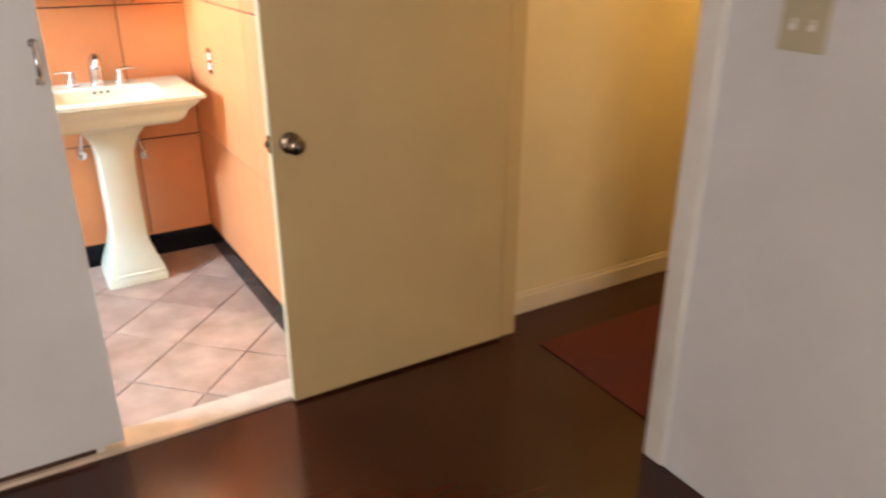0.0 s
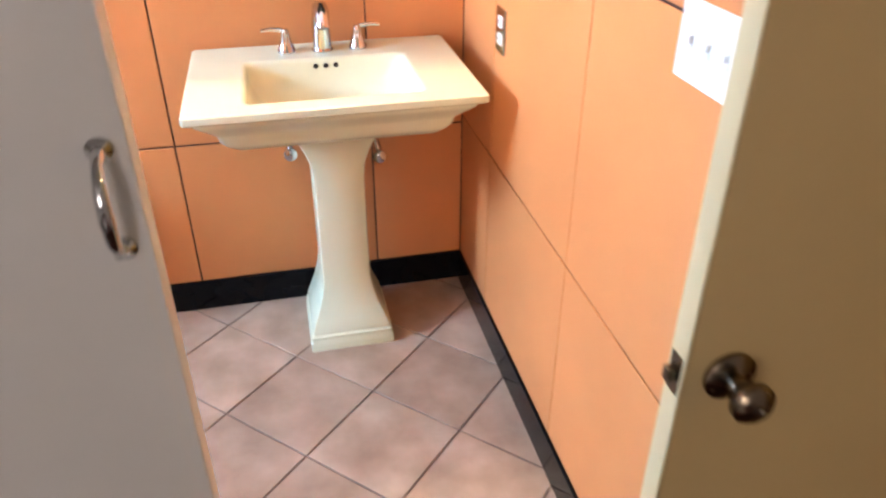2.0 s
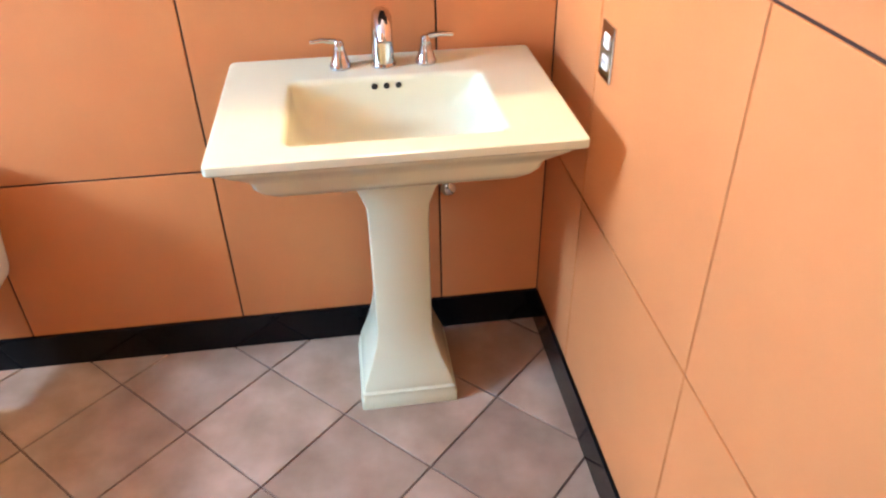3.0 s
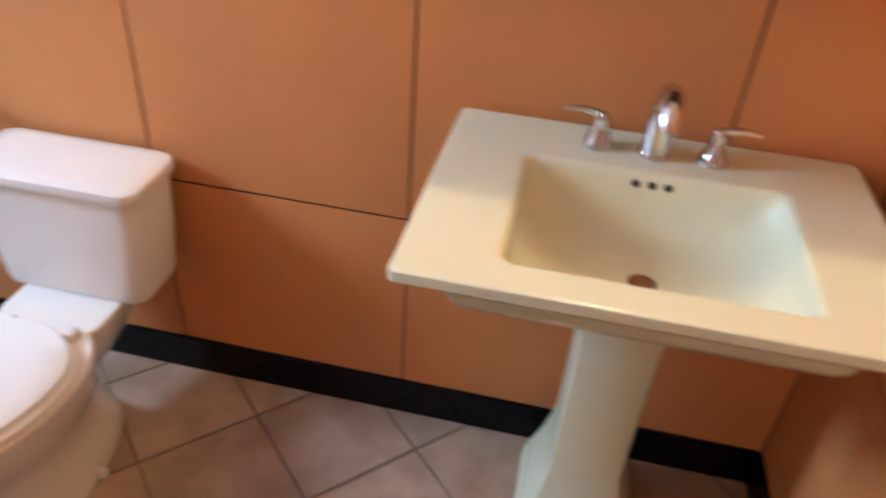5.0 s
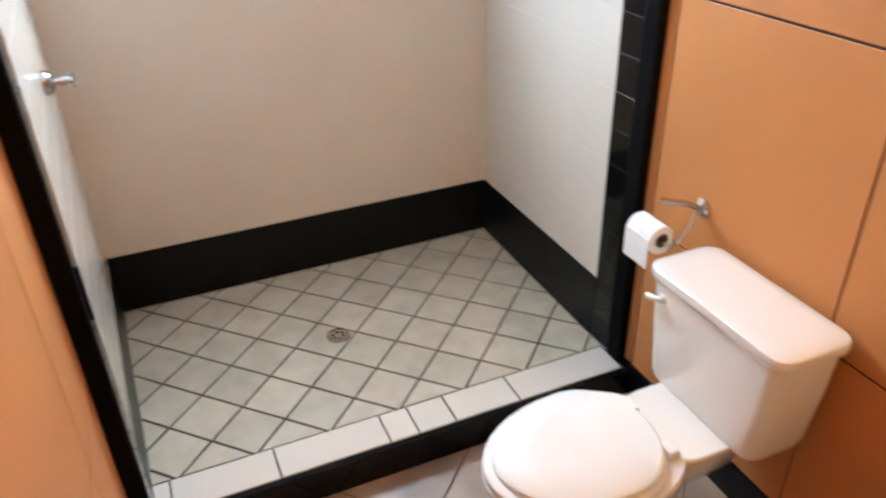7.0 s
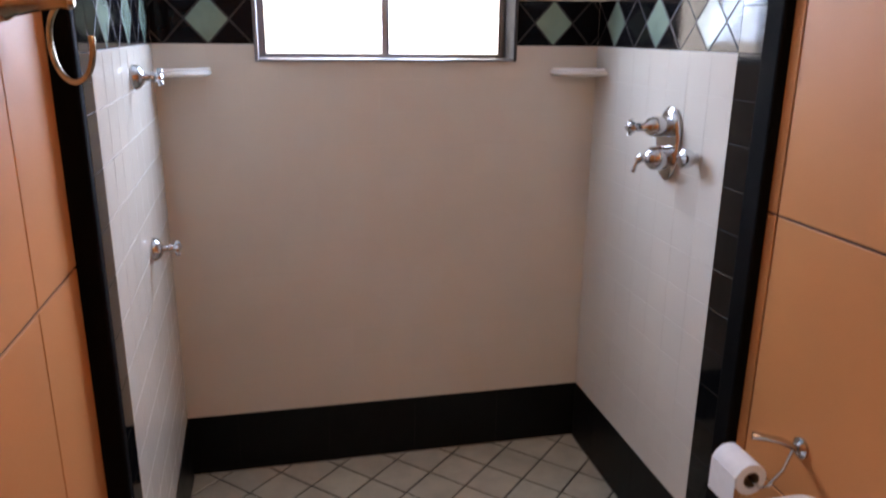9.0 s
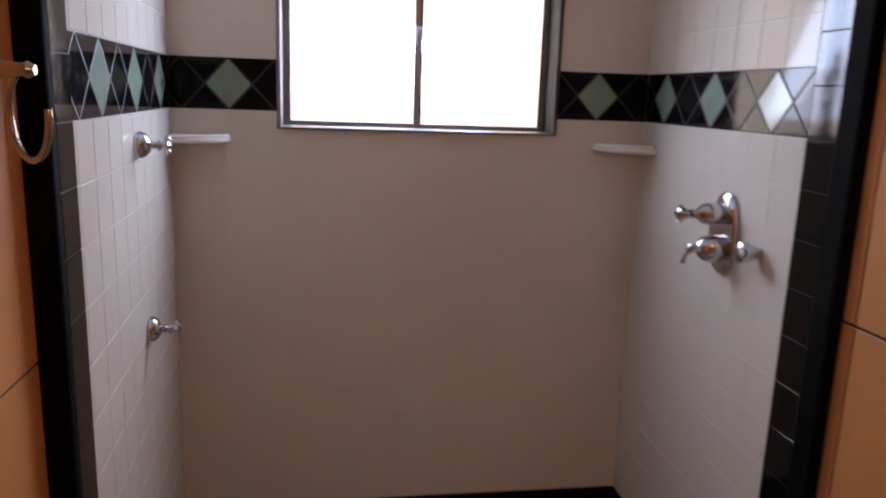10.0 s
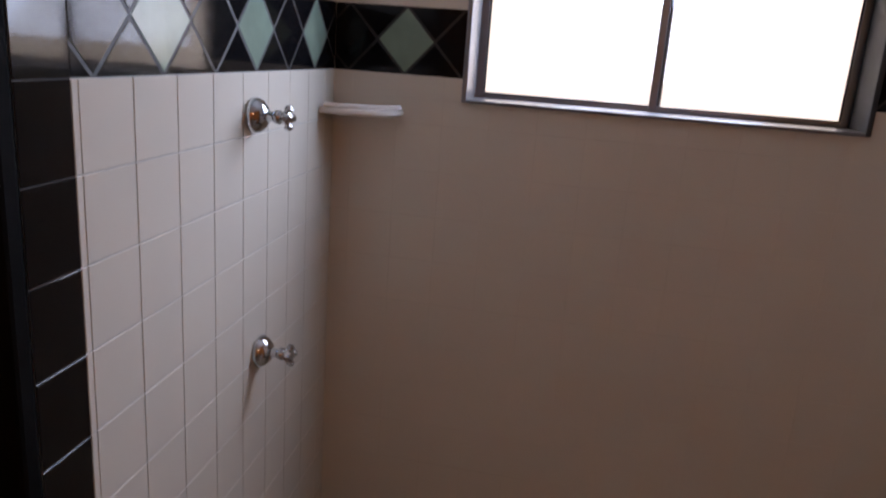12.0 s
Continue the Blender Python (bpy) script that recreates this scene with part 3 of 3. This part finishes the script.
# ---- shower fixtures ----
def window():
    t = tagged(new("window_1"), "aluminium sliding window with bright daylight behind", "window", kind="structure")
    t.matrix_world = pose(BACK_X, 0, 0)
    part("window_frame", box(-0.146, 0.008, WY0, WY0 + 0.012, WZ0, WZ1, 0.003), ALUMINIUM, t)
    # the right jamb is darker and rougher than the other frame members
    part("window_frame", box(-0.146, 0.008, WY1 - 0.012, WY1, WZ0, WZ1, 0.003), DARK_ALUMINIUM, t, "dull dark aluminium window jamb")
    part("window_frame", box(-0.146, 0.006, WY0 + 0.012, WY1 - 0.012, WZ1 - 0.012, WZ1, 0.003), ALUMINIUM, t)
    part("window_sill", box(-0.146, 0.012, WY0 + 0.012, WY1 - 0.012, WZ0, WZ0 + 0.008, 0.003), ALUMINIUM, t, "bright aluminium window sill")
    for x in (-0.135, -0.112):
        part("track_rib", box(x, x + 0.003, WY0 + 0.012, WY1 - 0.012, WZ0 + 0.008, WZ0 + 0.016), ALUMINIUM, t)
    mid = -0.738
    for y0, y1, x in ((WY0 + 0.012, mid + 0.014, -0.138), (mid - 0.014, WY1 - 0.012, -0.118)):
        sash = part("sash", box(x, x + 0.016, y0, y0 + 0.018, WZ0 + 0.010, WZ1 - 0.012, 0.002), ALUMINIUM, t)
        part("sash_rail", box(x, x + 0.016, y1 - 0.018, y1, WZ0 + 0.010, WZ1 - 0.012, 0.002), ALUMINIUM, sash)
        part("sash_rail", box(x, x + 0.016, y0 + 0.018, y1 - 0.018, WZ0 + 0.010, WZ0 + 0.022, 0.002), ALUMINIUM, sash)
        part("sash_rail", box(x, x + 0.016, y0 + 0.018, y1 - 0.018, WZ1 - 0.030, WZ1 - 0.012, 0.002), ALUMINIUM, sash)
        part("glazing_bead", box(x + 0.010, x + 0.0135, y0 + 0.018, y0 + 0.022, WZ0 + 0.022, WZ1 - 0.030), DARK, sash, "dark rubber glazing bead")
        part("glazing_bead", box(x + 0.010, x + 0.0135, y1 - 0.022, y1 - 0.018, WZ0 + 0.022, WZ1 - 0.030), DARK, sash, "dark rubber glazing bead")
        pane = part("pane", box(x + 0.005, x + 0.009, y0 + 0.016, y1 - 0.016, WZ0 + 0.020, WZ1 - 0.028), GLASS, sash, "clear window pane")
        pane.visible_shadow = False
    part("latch", box(-0.102, -0.092, mid - 0.008, mid + 0.008, 1.80, 1.86, 0.002), ALUMINIUM, t, "small sash latch")


window()


# unseen window, added as a source for the hall fill lamp
def added_hall_window():
    t = tagged(new("window_2"), "unseen white framed window added for the hall fill light", "window", kind="structure")
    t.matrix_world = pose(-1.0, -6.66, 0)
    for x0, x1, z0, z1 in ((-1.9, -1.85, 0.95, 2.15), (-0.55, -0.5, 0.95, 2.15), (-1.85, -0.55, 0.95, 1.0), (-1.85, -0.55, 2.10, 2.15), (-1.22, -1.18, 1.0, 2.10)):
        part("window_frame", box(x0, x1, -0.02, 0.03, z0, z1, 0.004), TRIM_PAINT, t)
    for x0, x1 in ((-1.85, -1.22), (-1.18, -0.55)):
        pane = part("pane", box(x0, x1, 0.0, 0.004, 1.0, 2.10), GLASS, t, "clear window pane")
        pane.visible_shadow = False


added_hall_window()
# glowing sheet added behind that window
tagged(part("backdrop", box(-4.0, -0.4, -7.2, -7.18, 0.4, 2.8), FILL_GLOW), "glowing sheet behind the added hall window", "sky", kind="structure")


def corridor_lamp():
    t = thing("ceiling_lamp", "lit opal globe lamp on the corridor ceiling", "lamp", (2.1, -2.25, TOP))
    part("canopy", turned([(0.07, 0.0), (0.07, -0.012), (0.03, -0.03), (0.03, -0.05)], 24), BRASS, t, "", True)
    part("globe", turned([(0.03, -0.05), (0.06, -0.075), (0.078, -0.11), (0.07, -0.15), (0.045, -0.172), (0.01, -0.18)], 24), BULB, t, "opal glass globe", True)


corridor_lamp()
tagged(part("backdrop", box(-3.62, -3.60, -2.2, 0.8, 1.0, 3.0), SKY_GLOW), "bright overcast sky outside the window", "sky", kind="structure")


def shower_hook(z, x):
    t = thing("body_spray_knob", "chrome shower knob on the white tile wall", "shower knob", (x, LEFT_Y + 0.006 + SKEW * (x - BACK_X), z), group="knobs on the shower wall")
    part("escutcheon", turned([(0.031, 0), (0.031, 0.005), (0.027, 0.014), (0.018, 0.022), (0.010, 0.026)], 22, "y"), CHROME, t, "", True)
    part("stem", turned([(0.010, 0.020), (0.0085, 0.036), (0.012, 0.040), (0.012, 0.048), (0.009, 0.052), (0.012, 0.056), (0.011, 0.066), (0.005, 0.070)], 18, "y"), CHROME, t, "", True)
    for dx, dz in ((1, 0), (-1, 0), (0, 1), (0, -1)):
        part("spoke", tube([(0, 0.060, 0), (dx * 0.011, 0.062, dz * 0.011), (dx * 0.016, 0.063, dz * 0.016), (dx * 0.021, 0.064, dz * 0.021)], [0.006, 0.0055, 0.0085, 0.005], 10), CHROME, t, "", True)


shower_hook(1.522, -2.685)
shower_hook(1.070, -2.715)


def shower_valve():
    t = thing("shower_valve", "chrome shower valve with an oval plate and three knobs", "shower valve", (-2.600, RIGHT_Y - 0.006, 1.340))
    plate = bmesh.new()
    loft([[(0.060 * k * math.cos(2 * math.pi * i / 36), -d, 0.104 * k * math.sin(2 * math.pi * i / 36)) for i in range(36)] for k, d in ((1.0, 0), (1.0, 0.006), (0.92, 0.012), (0.6, 0.015))], plate)
    part("plate", plate, CHROME, t, "oval chrome cover plate", True)

    top = part("diverter", turned([(0.026, -0.012), (0.029, -0.024), (0.029, -0.050), (0.024, -0.066), (0.016, -0.074), (0.012, -0.080), (0.012, -0.108), (0.017, -0.114), (0.017, -0.126), (0.008, -0.134)], 22, "y", (-0.002, 0, 0.048)), CHROME, t, "", True)
    for dx, dz in ((1, 0), (-1, 0), (0, 1), (0, -1)):
        part("spoke", tube([(-0.002, -0.120, 0.048), (-0.002 + dx * 0.014, -0.122, 0.048 + dz * 0.014), (-0.002 + dx * 0.022, -0.124, 0.048 + dz * 0.022)], [0.005, 0.005, 0.007], 10), CHROME, top, "", True)
    low = part("temperature_knob", turned([(0.034, -0.012), (0.036, -0.030), (0.032, -0.052), (0.020, -0.066), (0.011, -0.072), (0.010, -0.084), (0.014, -0.090), (0.006, -0.098)], 22, "y", (0.0, 0, -0.040)), CHROME, t, "", True)
    part("lever", tube([(0.0, -0.088, -0.040), (-0.006, -0.096, -0.058), (-0.010, -0.100, -0.080)], [0.006, 0.006, 0.008], 10), CHROME, low, "", True)
    part("side_knob", turned([(0.014, 0.0), (0.014, -0.012), (0.022, -0.018), (0.027, -0.030), (0.024, -0.044), (0.012, -0.052)], 20, "y", (0.148, 0, -0.018)), CHROME, t, "", True)


def shower_head():
    t = thing("wall_shower", "chrome shower head on a bent wall arm", "shower head", (-2.60, RIGHT_Y - 0.006, 2.02))
    arm = part("arm", tube([(0, 0, 0), (0, -0.06, 0.012), (0, -0.11, 0.0), (0, -0.15, -0.04)], 0.010), CHROME, t, "", True)
    part("flange", turned([(0.030, 0), (0.030, -0.004), (0.016, -0.012)], 20, "y"), CHROME, arm, "", True)
    head = turned([(0.013, 0.0), (0.016, -0.02), (0.034, -0.05), (0.038, -0.062), (0.034, -0.066)], 24)
    bmesh.ops.transform(head, matrix=pose(0, -0.15, -0.04, -35), verts=head.verts)
    part("head", head, CHROME, t, "", True)


def corner_shelf(y, side):
    t = thing("soap_shelf", "white china corner soap shelf on the tile wall", "shelf", (BACK_X + 0.006, y, 1.500), group="soap shelves")
    rings = []
    for k, z in ((0.94, 0.0), (1.0, 0.005), (1.0, 0.012), (0.96, 0.016)):
        ring = [(0.0, 0.0, z)]
        for i in range(13):
            a = radians(90 * i / 12)
            ring.append((0.10 * k * math.sin(a) ** 0.8, side * 0.165 * k * math.cos(a) ** 0.8, z))
        rings.append(ring)
    part("shelf", loft(rings), CERAMIC, t, smooth=True)
    part("rail", tube([(0.012, side * 0.160, 0.020), (0.06, side * 0.125, 0.020), (0.095, side * 0.05, 0.020), (0.098, side * 0.010, 0.020)], 0.006, 8), CERAMIC, t, smooth=True)


shower_valve()
shower_head()
corner_shelf(LEFT_Y + 0.006, 1)
corner_shelf(RIGHT_Y - 0.006, -1)
drain = thing("floor_drain", "round metal drain in the shower floor", "drain", (-2.68, -0.80, PAN_Z + 0.001))
part("ring", turned([(0.040, 0.0), (0.040, 0.004), (0.032, 0.005), (0.030, 0.003)], 26), CHROME, drain, "", True)
# dark grey discs paint the shade of the drain holes
for k in range(6):
    part("hole", turned([(0.005, 0.0032), (0.004, 0.0042)], 10, "z", (0.018 * math.cos(k * math.pi / 3), 0.018 * math.sin(k * math.pi / 3), 0)), GREY_GROUT, drain)


# ---- pieces of walls and floors ----
def grid(u0, u1, v0, v1, du, dv, ou=0.0, ov=0.0, joint=0.0016, flat_joint=None):
    """Rectangles of a grid with its lines at ou + k du and ov + k dv, cut to the field."""
    out = []
    for i in range(math.floor((u0 - ou) / du), math.ceil((u1 - ou) / du)):
        for j in range(math.floor((v0 - ov) / dv), math.ceil((v1 - ov) / dv)):
            a, b, c, d = max(u0, ou + i * du), min(u1, ou + (i + 1) * du), max(v0, ov + j * dv), min(v1, ov + (j + 1) * dv)
            h, k = joint / 2, (flat_joint or joint) / 2
            if b - a > 0.008 and d - c > 0.008:
                out.append([(a + h, c + k), (b - h, c + k), (b - h, d - k), (a + h, d - k)])
    return out


def diagonal(u0, u1, v0, v1, side, nu, nv, joint):
    """Squares on their points, one of them with its left corner at (nu, nv), cut to the field."""
    half, out = side / math.sqrt(2), []
    h = half - joint / math.sqrt(2)
    for i in range(-40, 41):
        for j in range(-40, 41):
            cx, cy = nu + half * (1 + i + j), nv + half * (i - j)
            if u0 - half < cx < u1 + half and v0 - half < cy < v1 + half:
                poly = clip_poly([(cx - h, cy), (cx, cy - h), (cx + h, cy), (cx, cy + h)], (u0, v0), (u1, v1))
                if poly and area(poly) > 2e-4:
                    out.append(poly)
    return out


P, Q = 0.61, 0.632
pieces("panel", grid(-2.172, 0.0, 0.0, TOP, P, Q, -0.305, -0.022, 0.0055, 0.0065), 0.008, lambda u, v, h: (u, 0.004 - h * 0.5, v), PANEL, wall_sink)
pieces("panel", grid(-1.60, 0.0, 0.0, TOP, P, 0.640, -0.330, -0.006, 0.0035, 0.006), 0.008, lambda u, v, h: (0.004 - h * 0.5, u, v), PANEL, wall_right)
pieces("panel", grid(-2.090, -0.80, 0.0, TOP, P, Q, -0.64, -0.045, 0.0035, 0.006), 0.008, lambda u, v, h: (u, -1.479 + h * 0.5, v), PANEL, wall_left)

pieces("tile", diagonal(-2.12, -0.010, -1.50, -0.010, 0.305, -0.842, -0.125, 0.006), 0.006, lambda u, v, h: (u, v, -0.006 + h), FLOOR_TILE, bath_floor, 0.0007)

B = 0.108
BASE_Z, BAND0, BAND1 = 0.325, 1.595, 1.742
COL_RIGHT, COL_LEFT = -2.330, -2.206
up = lambda y, s: (lambda u, v, h: (u, y + s * (h - 0.0048) + (SKEW * (u - BACK_X) if s > 0 else 0.0), v))
back = lambda u, v, h: (BACK_X + h - 0.0048, u, v)
for y, s, own, COL in ((RIGHT_Y, -1, shower_right, COL_RIGHT), (LEFT_Y, 1, shower_left, COL_LEFT)):
    pieces("tile", grid(BACK_X + 0.001, COL, BASE_Z, BAND0, B, B, COL if s < 0 else COL - 0.012, BAND0, 0.0008 if s < 0 else 0.002), 0.0056 if s < 0 else 0.006, up(y, s), WHITE_TILE, own, 0.0005 if s < 0 else 0.0007)
    pieces("tile", grid(BACK_X + 0.001, COL, BAND1, TOP, B, B, COL if s < 0 else COL - 0.012, BAND1, 0.0012), 0.006, up(y, s), WHITE_TILE, own)
    x1 = -2.236 if s < 0 else -2.118
    part("column_bed", slab([(COL, PAN_Z), (x1, PAN_Z), (x1, TOP), (COL, TOP)], 0.0052, up(y, s), 0.0002), GREY_GROUT, own)
    pieces("black_tile", grid(COL, x1, PAN_Z, TOP, 0.2, B, COL, BAND0, 0.002), 0.006, up(y, s), BLACK_COLUMN, own, 0.0006)
    part("base_bed", slab([(BACK_X + 0.001, PAN_Z), (COL, PAN_Z), (COL, BASE_Z), (BACK_X + 0.001, BASE_Z)], 0.0064, up(y, s), 0.0002), DARK, own)
    pieces("base_tile", grid(BACK_X + 0.001, COL, PAN_Z, BASE_Z, 0.32, 0.3, COL, PAN_Z, 0.0004), 0.007, up(y, s), BLACK_MATT, own, 0.0003)
for y0, y1 in ((LEFT_Y + 0.001, RIGHT_Y - 0.001),):
    pieces("tile", grid(y0, y1, BASE_Z, WZ0, B, B, RIGHT_Y, BAND0, 0.0005), 0.0053, back, WHITE_TILE, shower_back, 0.0004)
    part("base_bed", slab([(y0, PAN_Z), (y1, PAN_Z), (y1, BASE_Z), (y0, BASE_Z)], 0.0064, back, 0.0002), DARK, shower_back)
    pieces("base_tile", grid(y0, y1, PAN_Z, BASE_Z, 0.32, 0.3, RIGHT_Y, PAN_Z, 0.0004), 0.007, back, BLACK_MATT, shower_back, 0.0003)
for y0, y1 in ((LEFT_Y + 0.001, WY0), (WY1, RIGHT_Y - 0.001)):
    pieces("tile", grid(y0, y1, WZ0, BAND0, B, 0.2, RIGHT_Y, BAND0, 0.0005), 0.0053, back, WHITE_TILE, shower_back, 0.0004)
    pieces("tile", grid(y0, y1, BAND1, TOP, B, B, RIGHT_Y, BAND1, 0.0005), 0.0053, back, WHITE_TILE, shower_back, 0.0004)
pieces("tile", grid(WY0, WY1, WZ1, TOP, B, B, RIGHT_Y, BAND1, 0.0005), 0.0053, back, WHITE_TILE, shower_back, 0.0004)


def band(u0, u1, start, w, place, own, thick=0.0052):
    """The black band of diamonds that touch at their points, green and black by turns."""
    mid, g = (BAND0 + BAND1) / 2, 0.0022
    hh = (BAND1 - BAND0) / 2 - 0.003
    part("band_bed", slab([(u0, BAND0), (u1, BAND0), (u1, BAND1), (u0, BAND1)], thick, place, 0.0002), DARK, own)
    for k in range(-12, 13):
        c = start + k * w
        poly = clip_poly([(c - w / 2 + g, mid), (c, mid - hh), (c + w / 2 - g, mid), (c, mid + hh)], (u0, BAND0), (u1, BAND1))
        if poly and area(poly) > 1e-4:
            part("diamond_tile", slab(poly, 0.006, place), GREEN if k % 2 == 0 else BLACK, own, "sage green diamond tile" if k % 2 == 0 else "")
        for z, s in ((BAND0, 1), (BAND1, -1)):
            tri = clip_poly([(c + 2 * g, z + s * 0.001), (c + w - 2 * g, z + s * 0.001), (c + w / 2, z + s * (hh - 0.002))], (u0, BAND0), (u1, BAND1))
            if tri and area(tri) > 1e-4:
                part("corner_tile", slab(tri, 0.006, place), BLACK, own)


band(BACK_X + 0.001, COL_LEFT, -2.400, 0.153, up(LEFT_Y, 1), shower_left)
band(BACK_X + 0.001, COL_RIGHT, -2.461, 0.139, up(RIGHT_Y, -1), shower_right)
band(LEFT_Y + 0.001, WY0, -1.303, 0.133, back, shower_back)
band(WY1, RIGHT_Y - 0.001, -0.184, 0.133, back, shower_back)

flat = lambda u, v, h: (u, v, PAN_Z - 0.004 + h)
pieces("tile", diagonal(BACK_X + 0.007, -2.264, LEFT_Y + 0.007, RIGHT_Y - 0.007, 0.15, -2.68, -0.737, 0.007), 0.004, flat, PAN_TILE, shower_floor)
for y0, y1 in ((LEFT_Y + 0.007, -1.394), (-1.394, -1.115), (-1.115, -0.802), (-0.802, -0.716), (-0.716, -0.389), (-0.389, RIGHT_Y - 0.007)):
    pieces("border_tile", grid(-2.262, -2.142, y0, y1, 0.3, 1.0, -2.262, -1.6, 0.005), 0.004, flat, WHITE_TILE, shower_floor)
